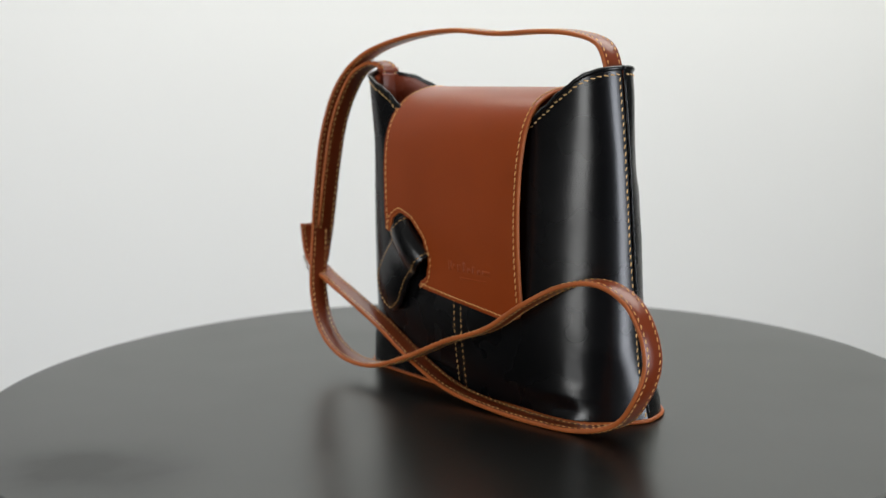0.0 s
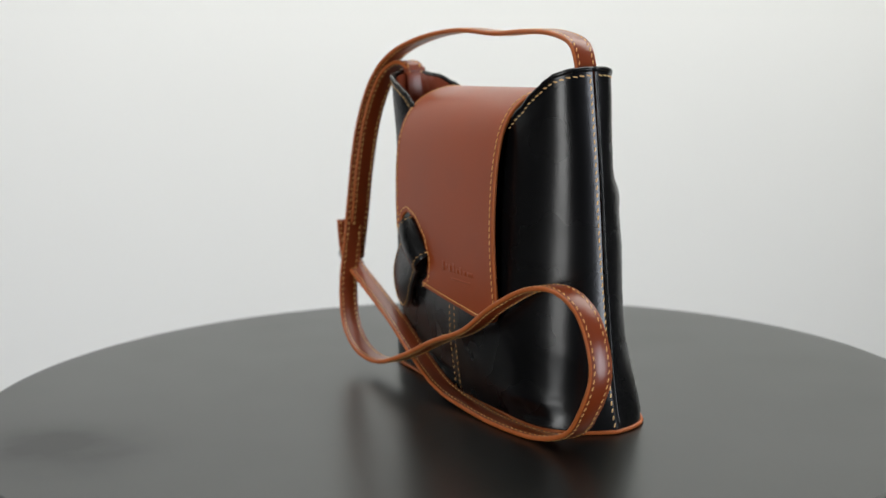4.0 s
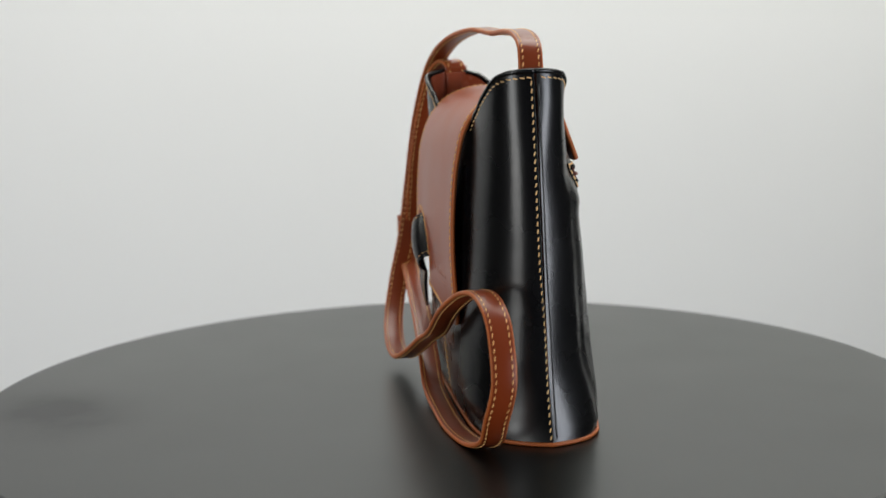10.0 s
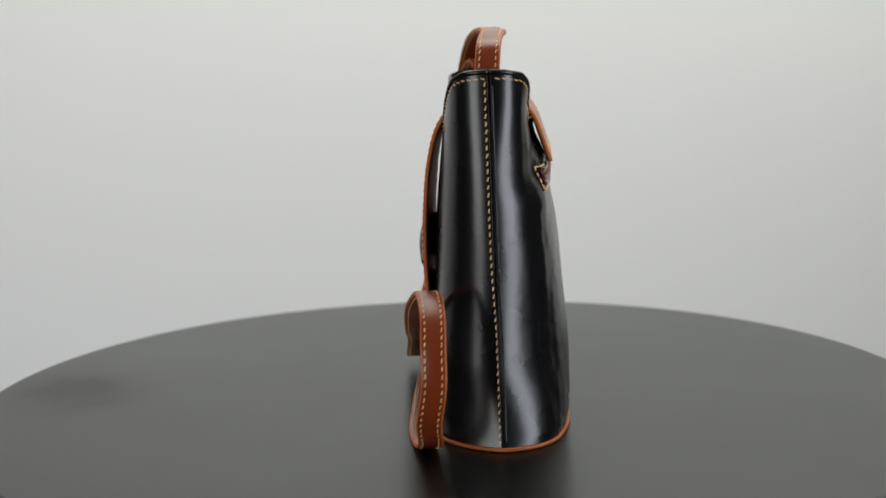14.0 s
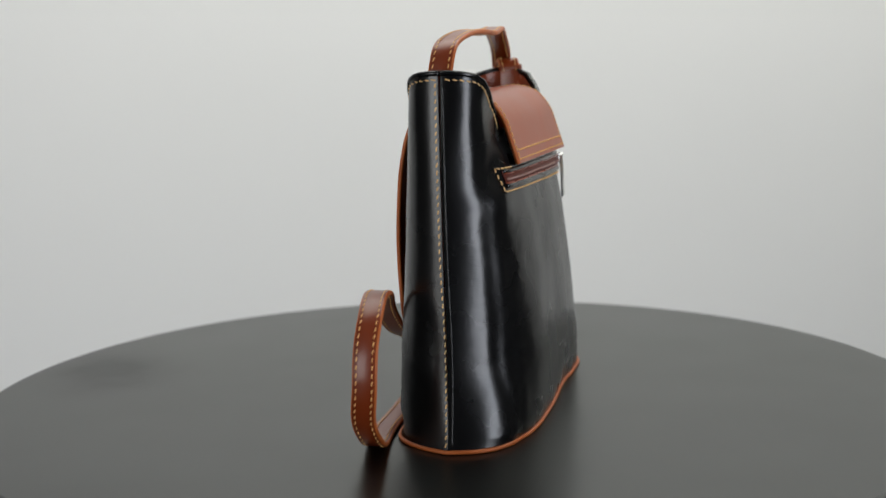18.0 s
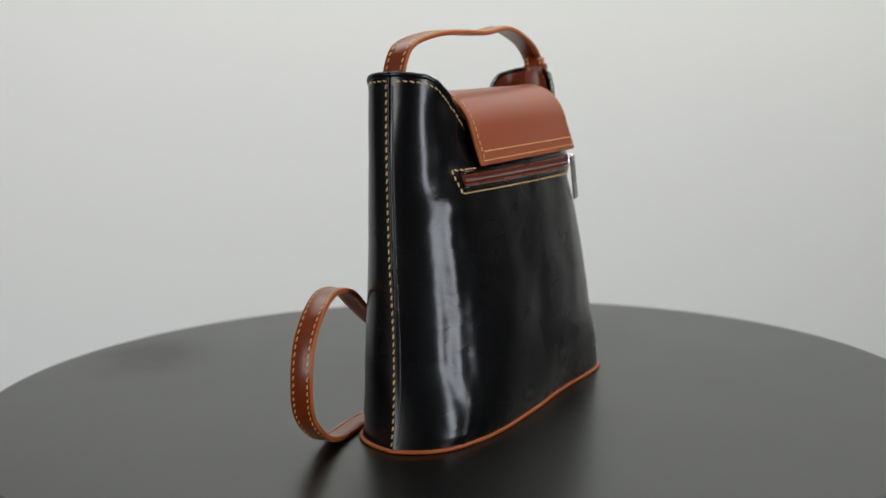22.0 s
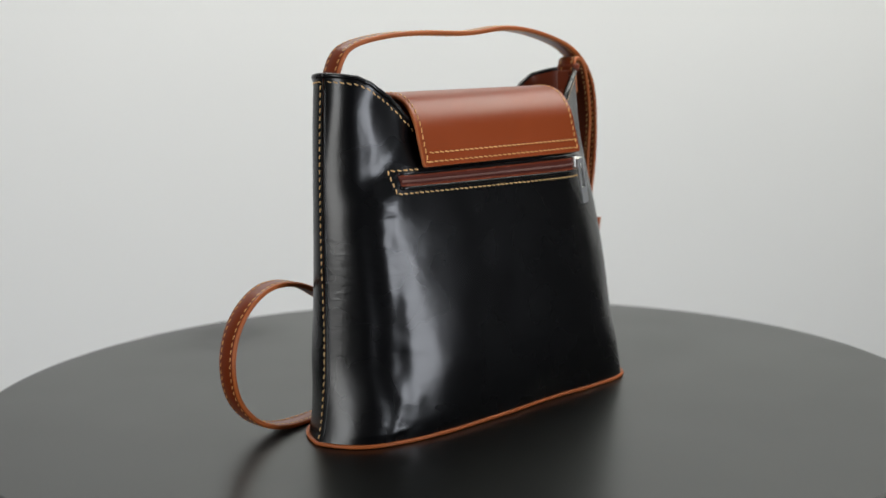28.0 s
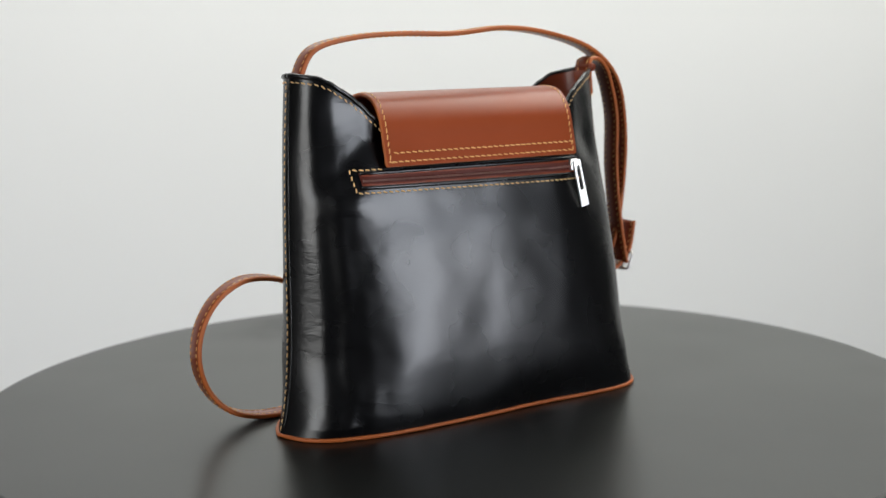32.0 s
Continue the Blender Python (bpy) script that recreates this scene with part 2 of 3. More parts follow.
X0, X1, Y0, Y1, HIGH = -3.9, 2.2, -2.6, 1.7, 2.7
bm = box(bmesh.new(), (X0 - 0.2, Y1, 0), (X1 + 0.2, Y1 + 0.15, HIGH))
tagged(part("wall_north", bm, WALL, smooth=False), "plain white painted wall behind the table", "wall", kind="structure")
bm = box(bmesh.new(), (X0 - 0.15, Y0, 0), (X0, Y1, HIGH))
tagged(part("wall_west", bm, GREYWALL, smooth=False), "unseen side wall, kept dark for reflections", "wall", kind="structure")
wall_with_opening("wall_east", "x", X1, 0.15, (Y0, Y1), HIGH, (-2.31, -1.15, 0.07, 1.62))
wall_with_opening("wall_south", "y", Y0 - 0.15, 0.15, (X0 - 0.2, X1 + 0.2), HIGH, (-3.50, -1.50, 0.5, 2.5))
tagged(part("floor", box(bmesh.new(), (X0 - 0.2, Y0 - 0.2, -0.1), (X1 + 0.2, Y1 + 0.2, 0.0)), FLOOR, smooth=False), "plain grey floor", "floor", kind="structure")
# the hole is made only for the added overhead fill lamp
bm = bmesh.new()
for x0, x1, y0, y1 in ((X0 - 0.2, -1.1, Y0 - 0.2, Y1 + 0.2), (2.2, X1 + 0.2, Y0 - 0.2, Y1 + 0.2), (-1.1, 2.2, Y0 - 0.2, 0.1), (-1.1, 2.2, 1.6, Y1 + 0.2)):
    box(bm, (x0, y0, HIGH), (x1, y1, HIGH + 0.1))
tagged(part("ceiling", bm, CEIL, smooth=False), "plain grey ceiling with an opening made for the fill lamp", "ceiling", kind="structure")


def window_unit(name, axis, at, span, z0, z1):
    bm = bmesh.new()
    for s0, s1, h0, h1 in ((span[0], span[0] + 0.03, z0, z1), (span[1] - 0.03, span[1], z0, z1),
                           (span[0] + 0.03, span[1] - 0.03, z0, z0 + 0.03), (span[0] + 0.03, span[1] - 0.03, z1 - 0.03, z1)):
        if axis == "x":
            box(bm, (at, s0, h0), (at + 0.06, s1, h1))
        else:
            box(bm, (s0, at, h0), (s1, at + 0.06, h1))
    return tagged(part(name, bm, FRAMEWHITE, smooth=False), "white painted window frame", "window", kind="structure")


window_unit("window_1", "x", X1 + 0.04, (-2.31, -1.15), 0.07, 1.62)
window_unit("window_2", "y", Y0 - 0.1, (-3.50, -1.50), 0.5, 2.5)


# ---- the round table ----
def build_table():
    table = tagged(new("round_table"), "round black table with a satin top, slowly turning", "table")
    table.location = (0, 0, 0)
    R, n = 0.384, 160
    bm = bmesh.new()
    prof = [(R - 0.006, TOP), (R - 0.0022, TOP - 0.0012), (R, TOP - 0.005), (R, TOP - 0.020), (R - 0.003, TOP - 0.024), (R - 0.02, TOP - 0.025)]
    rings = [[bm.verts.new((r * math.cos(6.283185 * i / n), r * math.sin(6.283185 * i / n), z)) for i in range(n)] for r, z in prof]
    for a, b in zip(rings, rings[1:]):
        for i in range(n):
            bm.faces.new((a[i], a[(i + 1) % n], b[(i + 1) % n], b[i]))
    bm.faces.new(rings[0]), bm.faces.new(rings[-1])
    top = part("tabletop", bm, TABLE, table)
    for f in top.data.polygons:
        f.use_smooth = len(f.vertices) == 4
    bm = bmesh.new()
    bmesh.ops.create_cone(bm, cap_ends=True, segments=32, radius1=0.035, radius2=0.035, depth=TOP - 0.045, matrix=Matrix.Translation((0, 0, 0.02 + (TOP - 0.045) / 2)))
    part("column", bm, TABLE, table)
    bm = bmesh.new()
    bmesh.ops.create_cone(bm, cap_ends=True, segments=64, radius1=0.24, radius2=0.225, depth=0.02, matrix=Matrix.Translation((0, 0, 0.01)))
    part("foot_plate", bm, TABLE, table)
    return table


TABLE_THING = build_table()

# ---- the handbag: x along its width, -y its front, z up from its base ----
BACK = ((0.0, 0.0432, 4.4), (0.02, 0.0458, 4.8), (0.05, 0.0468, 4.2), (0.075, 0.0462, 3.9), (0.10, 0.0448, 3.7), (0.14, 0.0418, 3.8), (0.165, 0.038, 4.0), (0.19, 0.035, 4.4), (0.22, 0.0325, 5.0), (0.26, 0.0325, 6.0))
FRONT = ((0.0, 0.048, 5.0), (0.05, 0.051, 4.2), (0.10, 0.050, 3.3), (0.15, 0.0462, 3.1), (0.20, 0.0392, 3.4), (0.24, 0.034, 5.0), (0.26, 0.032, 6.0))


def half_width(z, end=1):
    """Half the width at height z, on the end of the high buckle (-1) or the other (1)."""
    if end < 0:
        return 0.1475 - 0.042 * z + 0.004 * math.sin(math.pi * min(1.0, z / 0.2)) + 0.003 * max(0.0, 1 - z / 0.02) + 0.0035 * max(0.0, 1 - z / 0.09) ** 2
    s = min(129.999, max(0.0, z / 0.002))
    i = int(s)
    return END_CURVE[i][0] + (END_CURVE[i + 1][0] - END_CURVE[i][0]) * (s - i)


def lean(x, z):
    """One end of the bag leans forward towards its top."""
    f = min(1.0, max(0.0, (-x - 0.06) / 0.07))
    return -0.02 * z - 0.019 * f * f * (3 - 2 * f) * min(1.0, z / 0.25)


def bell(x, z, cx, cz, sx, sz):
    return math.exp(-((x - cx) / sx) ** 2 - ((z - cz) / sz) ** 2)


def step01(f):
    f = min(1.0, max(0.0, f))
    return f * f * (3 - 2 * f)


def eased(rows, count=130, top=0.26):
    """The rows of a table as a smooth curve, evenly spaced in height."""
    out = []
    for i in range(count + 1):
        z = top * i / count
        a = max(j for j in range(len(rows)) if rows[j][0] <= z + 1e-9)
        a = min(a, len(rows) - 2)
        p0, p1, p2, p3 = rows[max(0, a - 1)], rows[a], rows[a + 1], rows[min(len(rows) - 1, a + 2)]
        h = p2[0] - p1[0]
        s = min(1.0, (z - p1[0]) / h)
        vals = []
        for c in (1, 2):
            m1 = (p2[c] - p0[c]) / (p2[0] - p0[0]) * h
            m2 = (p3[c] - p1[c]) / (p3[0] - p1[0]) * h
            vals.append((2 * s ** 3 - 3 * s * s + 1) * p1[c] + (s ** 3 - 2 * s * s + s) * m1 + (3 * s * s - 2 * s ** 3) * p2[c] + (s ** 3 - s * s) * m2)
        out.append(vals)
    return out


BACK_CURVE, FRONT_CURVE = eased(BACK), eased(FRONT)
END_CURVE = eased(((0.0, 0.1618, 0), (0.02, 0.1568, 0), (0.05, 0.1527, 0), (0.10, 0.1497, 0), (0.15, 0.1478, 0), (0.20, 0.1455, 0), (0.26, 0.1408, 0)))


def depth_at(z, side):
    rows = BACK_CURVE if side > 0 else FRONT_CURVE
    s = min(129.999, max(0.0, z / 0.002))
    i = int(s)
    return [a + (b - a) * (s - i) for a, b in zip(rows[i], rows[i + 1])]


def skin(x, z, side, off=0.0):
    """A point of the bag's outer face: side +1 the back, -1 the front."""
    slip = 0.16 * x * math.sin(math.pi * min(1.0, max(0.0, z / 0.17))) if side > 0 else 0.0
    big, p = depth_at(z + slip, side)
    k = min(0.99999, abs(x) / half_width(z, x))
    low = step01(1 - z / 0.06)
    if x < 0:
        # one end: flat facet towards the back, rounder towards the front
        p, q = p + (2.0 if side > 0 else 1.2) + 8.0 * low, 0.6 + 0.25 * low
    elif side < 0:
        p, q = p + 0.3 + 2.4 * step01((z - 0.13) / 0.125) + 4.0 * low, 0.45 + 0.47 * low
    else:
        # the other end folds to a point at its seam, and opens out towards the rim
        f = step01((z - 0.180) / 0.065)
        p, q = 6.2 + 3.0 * step01((z - 0.06) / 0.10) + 0.2 * f + 5.7 * low, 0.84 - 0.34 * f
    y = big * (1 - k ** p) ** q
    if side > 0:
        y += 0.008 * (1 - k * k) - 0.006 * (1 - k ** p) ** q
        # the flap draws the panel in above the pocket
        start = 0.170 + 0.017 * step01((0.125 - abs(x)) / 0.034)
        y -= ((0.0056 if x > 0 else 0.003) * step01((0.136 - abs(x)) / 0.036) + 0.004 * step01((0.098 - abs(x)) / 0.03)) * step01((z - start) / 0.026) * (1 - 0.75 * step01((z - 0.232) / 0.02))
        # the edge of the base is not quite straight
        y += (0.0025 * bell(x, z, 0.085, 0.0, 0.035, 0.03) - 0.0035 * bell(x, z, -0.045, 0.0, 0.060, 0.022))
    body = (1 - k ** 8)
    wob = 0.0024 * noise.noise((x * 13, side * 3.1, z * 9)) + (0.00028 if side > 0 else 0.00012) * noise.noise((x * 46, side * 2.7, z * 40)) + (0.0009 if side > 0 else 0.0003) * noise.noise((x * 20, side * 5.0 + 0.4, z * 17))
    if side > 0:
        wob += 0.0007 * math.sin(370 * (x - 0.1165) + 2.2 * noise.noise((7.1, x * 9, z * 16))) * bell(x, z, 0.126, 0.09, 0.012, 0.11)
        # hollow beside the pocket and the ridge under it
        wob += 0.0018 * bell(x, z, 0.119, 0.165, 0.018, 0.007) - 0.0028 * bell(x, z, 0.117, 0.186, 0.015, 0.010)
        wob += 0.0016 * bell(x, z, 0.106, 0.195, 0.013, 0.030) - 0.0012 * bell(x, z, 0.126, 0.215, 0.006, 0.030) + 0.0012 * bell(x, z, 0.112, 0.165, 0.020, 0.018)
        wob += -0.0030 * bell(x, z, -0.118, 0.200, 0.018, 0.020) - 0.0016 * bell(x, z, 0.125, 0.028, 0.006, 0.02)
        wob += bell(x, z, 0.125, 0.10, 0.022, 0.12) * (0.0011 * noise.noise((x * 80, 1.7, z * 15)) + 0.0006 * noise.noise((x * 70, 2.3, z * 110)))
        wob += bell(x, z, 0.125, 0.075, 0.026, 0.085) * (0.0011 * noise.noise((x * 66, 8.3, z * 34)) + 0.00030 * noise.noise((x * 118, 3.7, z * 70)) + 0.00018 * noise.noise((x * 90, 9.1, z * 170)))
        wob += 0.0008 * math.exp(-((z - 0.0085 - 6.0 * (x - 0.135) ** 2) / 0.0022) ** 2) * step01((x - 0.108) / 0.012) * step01((0.158 - x) / 0.012)
        wob += 0.0009 * math.exp(-((x - 0.116 - 0.016 * (1 - z / 0.05) ** 2) / 0.0035) ** 2) * max(0.0, 1 - z / 0.055)
        wob += 0.0004 * math.exp(-((z - 0.176 + 0.25 * (x - 0.105)) / 0.005) ** 2) * bell(x, z, 0.118, 0.172, 0.018, 0.02)
        # a flatter facet along the bend
        wob -= 0.0020 * bell(x, z, 0.122, 0.10, 0.014, 0.05)
    else:
        wob += 0.0005 * bell(x, z, 0.135, 0.025, 0.02, 0.03) * noise.noise((x * 90, 4.1, z * 60)) + 0.0012 * bell(x, z, 0.122, 0.013, 0.024, 0.010) * noise.noise((x * 70, 6.3, z * 190)) - 0.003 * bell(x, z, 0.115, 0.012, 0.02, 0.007) + 0.0010 * bell(x, z, 0.105, 0.02, 0.03, 0.006)
    return Vector((x, lean(x, z) + side * (y + wob * body + off), z))


def rim_z(x, side):
    """Height of the upper edge: high at both ends, low in the middle."""
    if x < 0:
        return table_at(-x, ((0.0, 0.217), (0.066, 0.2145), (0.076, 0.2195), (0.087, 0.2300), (0.097, 0.2388), (0.107, 0.2450), (0.120, 0.2515), (0.140, 0.2565)))[0]
    if side > 0:
        return table_at(x, ((0.0, 0.217), (0.068, 0.2135), (0.080, 0.2195), (0.0895, 0.2272), (0.0983, 0.2352), (0.1071, 0.2420), (0.1132, 0.2456), (0.122, 0.2512), (0.1293, 0.2547), (0.142, 0.2570)))[0]
    return table_at(x, ((0.0, 0.217), (0.068, 0.2135), (0.080, 0.2182), (0.0954, 0.2292), (0.108, 0.2394), (0.1152, 0.2440), (0.1217, 0.2488), (0.1286, 0.2528), (0.137, 0.2558), (0.142, 0.2570)))[0]


def panel(side, thick):
    n, m = 200, 150
    bm = bmesh.new()
    outer, inner = [], []
    for i in range(n + 1):
        k = math.sin((2 * i / n - 1) * math.pi / 2)
        k = max(-0.99995, min(0.99995, k))
        zt = rim_z(k * half_width(0.255, k), side)
        row, row2 = [], []
        for j in range(m + 1):
            z = 0.001 + (zt - 0.001) * j / m
            p = skin(k * half_width(z, k), z, side)
            row.append(bm.verts.new(p))
            q = skin(k * (half_width(z, k) - thick * 1.2), z, side)
            row2.append(bm.verts.new((q.x, q.y - side * thick, q.z)))
        outer.append(row), inner.append(row2)
    for g in (outer, inner):
        for i in range(n):
            for j in range(m):
                bm.faces.new((g[i][j], g[i + 1][j], g[i + 1][j + 1], g[i][j + 1]))
    for i in range(n):
        bm.faces.new((outer[i][m], outer[i + 1][m], inner[i + 1][m], inner[i][m]))
        bm.faces.new((outer[i][0], outer[i + 1][0], inner[i + 1][0], inner[i][0]))
    for i in (0, n):
        for j in range(m):
            bm.faces.new((outer[i][j], outer[i][j + 1], inner[i][j + 1], inner[i][j]))
    return bm


def skin_line(side, pts):
    line = [skin(x, z, side) for x, z in pts]
    norm = []
    for x, z in pts:
        e = 0.0008
        a = skin(x + e, z, side) - skin(x - e, z, side)
        b = skin(x, z + e, side) - skin(x, z - e, side)
        nn = a.cross(b).normalized()
        norm.append(nn if nn.y * side > 0 else -nn)
    return line, norm


def end_x(z, end, side, gap):
    """How far out the skin lies 'gap' off the end's middle line, at height z."""
    lo, hi = 0.8, 0.99999
    for _ in range(30):
        k = (lo + hi) / 2
        x = end * k * half_width(z, end)
        lo, hi = (k, hi) if side * (skin(x, z, side).y - lean(x, z)) > gap else (lo, k)
    return lo * half_width(z, end)


def build_bag():
    bag = tagged(new("handbag"), "black and tan leather handbag standing on a round black table", "handbag")

    # body panels with their seams
    front = part("front_panel", panel(-1, 0.0022), BLACK, bag, "glossy black leather front panel")
    back = part("back_panel", panel(1, 0.0022), BLACK, bag, "glossy creased black leather back panel")
    for side, panel_ob in ((-1, front), (1, back)):
        # stitches under the upper edge
        for sign in (-1, 1):
            bm = bmesh.new()
            xs = [sign * (0.083 + (half_width(0.253, sign) * 0.9999 - 0.083) * math.sin(i / 90 * math.pi / 2)) for i in range(91)]
            stitches(bm, *skin_line(side, [(x, rim_z(x, side) - 0.0045) for x in xs]), pitch=0.0049, length=0.0037, radius=0.0005)
            part("rim_stitching", bm, THREAD_PALE, panel_ob, "ochre thread stitching")
    for sign in (-1, 1):
        bm = bmesh.new()
        zs = [0.006 + 0.243 * i / 120 for i in range(121)]
        stitches(bm, *skin_line(-1, [(sign * end_x(z, sign, -1, 0.0012 + 0.0020 * step01((z - 0.07) / 0.07)), z) for z in zs]), pitch=0.0053, length=0.0036, radius=0.00052, slant=0.25)
        part("side_seam_stitching", bm, THREAD_PALE, front, "ochre thread stitching")
        bm = tube(bmesh.new(), [skin(sign * end_x(z, sign, 1, 0.0030 - 0.0012 * step01((z - 0.07) / 0.07)), z, 1, 0.0001) for z in zs], 0.0006)
        part("side_seam_welt", bm, BLACK, back)
    bm = bmesh.new()
    for x in (-0.0005, 0.0085):
        zs = [0.006 + 0.2 * i / 60 for i in range(61)]
        stitches(bm, *skin_line(-1, [(x, z) for z in zs]), pitch=0.0050, length=0.0034, radius=0.00038)
    part("centre_seam_stitching", bm, THREAD, front, "ochre thread in a double row")

    # rolled upper edge
    for side in (-1, 1):
        ks = [0.99995 * math.sin(math.pi * (i / 160 - 0.5)) for i in range(161)]
        xs = [k * half_width(0.255, k) for k in ks]
        bm = tube(bmesh.new(), [skin(x * 0.9999, rim_z(x, side), side) - Vector((0, side * 0.0006, 0)) for x in xs], 0.0019)
        part("rim_binding", bm, BLACK, bag, "rolled black leather edge")

    # lining
    bm = bmesh.new()
    n, m = 60, 30
    ring = []
    for side in (-1, 1):
        for i in range(n):
            k = math.sin((2 * i / n - 1) * math.pi / 2) * (1 if side < 0 else -1)
            ring.append((k * 0.985, side))
    rows = []
    for k, side in ring:
        zt = rim_z(k * half_width(0.255, k), side) - 0.0012
        col = []
        for j in range(m + 1):
            z = 0.004 + (zt - 0.004) * j / m
            p = skin(k * half_width(z, k), z, side)
            col.append(bm.verts.new((p.x * (1 - 0.0036 / 0.15), p.y - side * min(0.0036, abs(p.y - lean(p.x, z)) * 0.8), p.z)))
        rows.append(col)
    for i in range(len(rows)):
        a, b = rows[i], rows[(i + 1) % len(rows)]
        for j in range(m):
            bm.faces.new((a[j], b[j], b[j + 1], a[j + 1]))
    part("lining", bm, LINING, bag, "reddish brown leather lining")

    # bottom and its piping
    rim = []
    for side in (-1, 1):
        for i in range(120):
            k = math.sin((2 * i / 120 - 1) * math.pi / 2) * (1 if side < 0 else -1)
            rim.append(skin(k * half_width(0.0025, k) * 0.9999, 0.0025, side))
    bm = bmesh.new()
    lowring = [bm.verts.new((p.x * 0.995, p.y * 0.99, 0.0006)) for p in rim]
    topring = [bm.verts.new((p.x * 0.995, p.y * 0.99, 0.003)) for p in rim]
    for i in range(len(rim)):
        j = (i + 1) % len(rim)
        bm.faces.new((lowring[i], lowring[j], topring[j], topring[i]))
    bm.faces.new(lowring), bm.faces.new(topring)
    part("bottom", bm, TAN, bag, "tan leather bottom")
    bm = tube(bmesh.new(), [Vector((p.x * (1.006 + 0.003 * noise.noise((p.x * 40, p.y * 40, 2.0))), p.y * 1.012, 0.0017 + 0.0004 * noise.noise((p.x * 30, p.y * 30, 5.0)))) for p in rim], 0.0015, 8, True)
    part("base_piping", bm, EDGE, bag, "orange-tan leather piping")

    # the flap
    flap_curve = even(glide([(0, 0.0358, 0.1915), (0, 0.0302, 0.2075), (0, 0.0238, 0.2245), (0, 0.0125, 0.2370), (0, -0.003, 0.2415), (0, -0.020, 0.2390), (0, -0.036, 0.2305),
                             (0, -0.0475, 0.214), (0, -0.0540, 0.190), (0, -0.0570, 0.160), (0, -0.0580, 0.130), (0, -0.0570, 0.100), (0, -0.0545, 0.070), (0, -0.052, 0.05)]), 0.002)

    def flap_place(u, v):
        s = min(len(flap_curve) - 1.001, max(0.0, v / 0.002))
        i = int(s)
        p = flap_curve[i].lerp(flap_curve[i + 1], s - i)
        bow = 0.004 * (1 - (u / 0.085) ** 2) * math.sin(min(1.0, v / 0.2) * math.pi) * 0.5
        lean = -0.0035 * (-(u - 0.02) / 0.1) * min(1.0, max(0.0, (v - 0.08) / 0.06))
        return Vector((u, p.y - lean * -1.0 - (bow if v > 0.07 else 0.0) * 0.4, p.z))

    def v_at(z):
        """How far along the flap its front hangs down to height z."""
        best = max(range(len(flap_curve)), key=lambda i: (flap_curve[i].y < -0.03) * 10 - abs(flap_curve[i].z - z))
        return best * 0.002

    corners = [(0.087, 0.0, 0.003), (0.084, 0.05, 0), (0.083, v_at(0.15), 0), (0.0835, v_at(0.074), 0.016), (0.062, v_at(0.0695), 0.006), (0.0, v_at(0.0765), 0), (-0.0425, v_at(0.0835), 0.005),
               (-0.028, v_at(0.092), 0.006), (-0.0235, v_at(0.105), 0.01), (-0.030, v_at(0.123), 0.012), (-0.045, v_at(0.138), 0.010), (-0.061, v_at(0.1425), 0.008),
               (-0.071, v_at(0.138), 0.004), (-0.076, v_at(0.126), 0.002), (-0.0795, v_at(0.128), 0.002), (-0.0815, v_at(0.16), 0), (-0.086, v_at(0.215), 0), (-0.084, 0.05, 0), (-0.080, 0.0, 0.003)]
    ring = rounded(corners)
    flap = part("flap", sheet(ring, flap_place, 0.0034, 0.005), [TAN, EDGE], bag, "glossy tan leather flap with a notch")
    # seam set in from the edge
    inset = []
    count = len(ring)
    for i, p in enumerate(ring):
        d = ring[(i + 2) % count] - ring[i - 2]
        w = Vector((-d.y, d.x)).normalized() * 0.0030
        inset.append(p + w if inside(p + w, ring) else p - w)
    bm = bmesh.new()
    turn = 1.0 if slope(flap_place, 0.0, v_at(0.15)).y < 0 else -1.0
    loop = inset + inset[:1]
    pits = bmesh.new()
    stitches(bm, [flap_place(p.x, p.y) + slope(flap_place, p.x, p.y) * turn * 0.0018 for p in loop], [slope(flap_place, p.x, p.y) * turn for p in loop], pitch=0.0050, length=0.0042, radius=0.00052, holes=pits)
    row = [Vector((-0.077 + 0.160 * i / 60, 0.0095)) for i in range(61)]
    stitches(bm, [flap_place(p.x, p.y) + slope(flap_place, p.x, p.y) * turn * 0.0018 for p in row], [slope(flap_place, p.x, p.y) * turn for p in row], pitch=0.0050, length=0.0042, radius=0.00056, holes=pits)
    part("flap_stitching", bm, THREAD, flap, "ochre thread stitching")
    tagged(part("needle_hole", pits, PIT, flap, "dark needle holes between the stitches"), kind="stuff")
    # pressed maker's mark: plain bars
    bm = bmesh.new()
    for u0, u1, z0, z1 in ((0.002, 0.006, 0.1005, 0.109), (0.008, 0.0105, 0.1025, 0.107), (0.013, 0.017, 0.1015, 0.1065), (0.020, 0.0225, 0.1015, 0.109), (0.025, 0.029, 0.101, 0.106), (0.031, 0.034, 0.1012, 0.107),
                           (0.037, 0.041, 0.1008, 0.106), (0.043, 0.052, 0.1005, 0.1045), (0.016, 0.047, 0.0950, 0.0966)):
        ring2 = rounded([(u0, v_at(z1), 0.0006), (u1, v_at(z1), 0.0006), (u1, v_at(z0) - 0.0003, 0.0006), (u0, v_at(z0) - 0.0003, 0.0006)], 0.001)
        piece = sheet(ring2, lambda u, v: flap_place(u, v) + slope(flap_place, u, v) * turn * 0.00164, 0.00026, 0.003, 0)
        me = bpy.data.meshes.new("tmp")
        piece.to_mesh(me)
        piece.free()
        bm.from_mesh(me)
        bpy.data.meshes.remove(me)
    part("pressed_mark", bm, TAN, flap, "pressed mark in the leather")

    # closure tab: rolled over the notch, its leaf hangs down
    a = Vector((0.72, 0.0, -0.694))
    d = Vector((-0.694, 0.0, -0.72))
    mid = Vector((-0.0460, -0.0570, 0.1165))
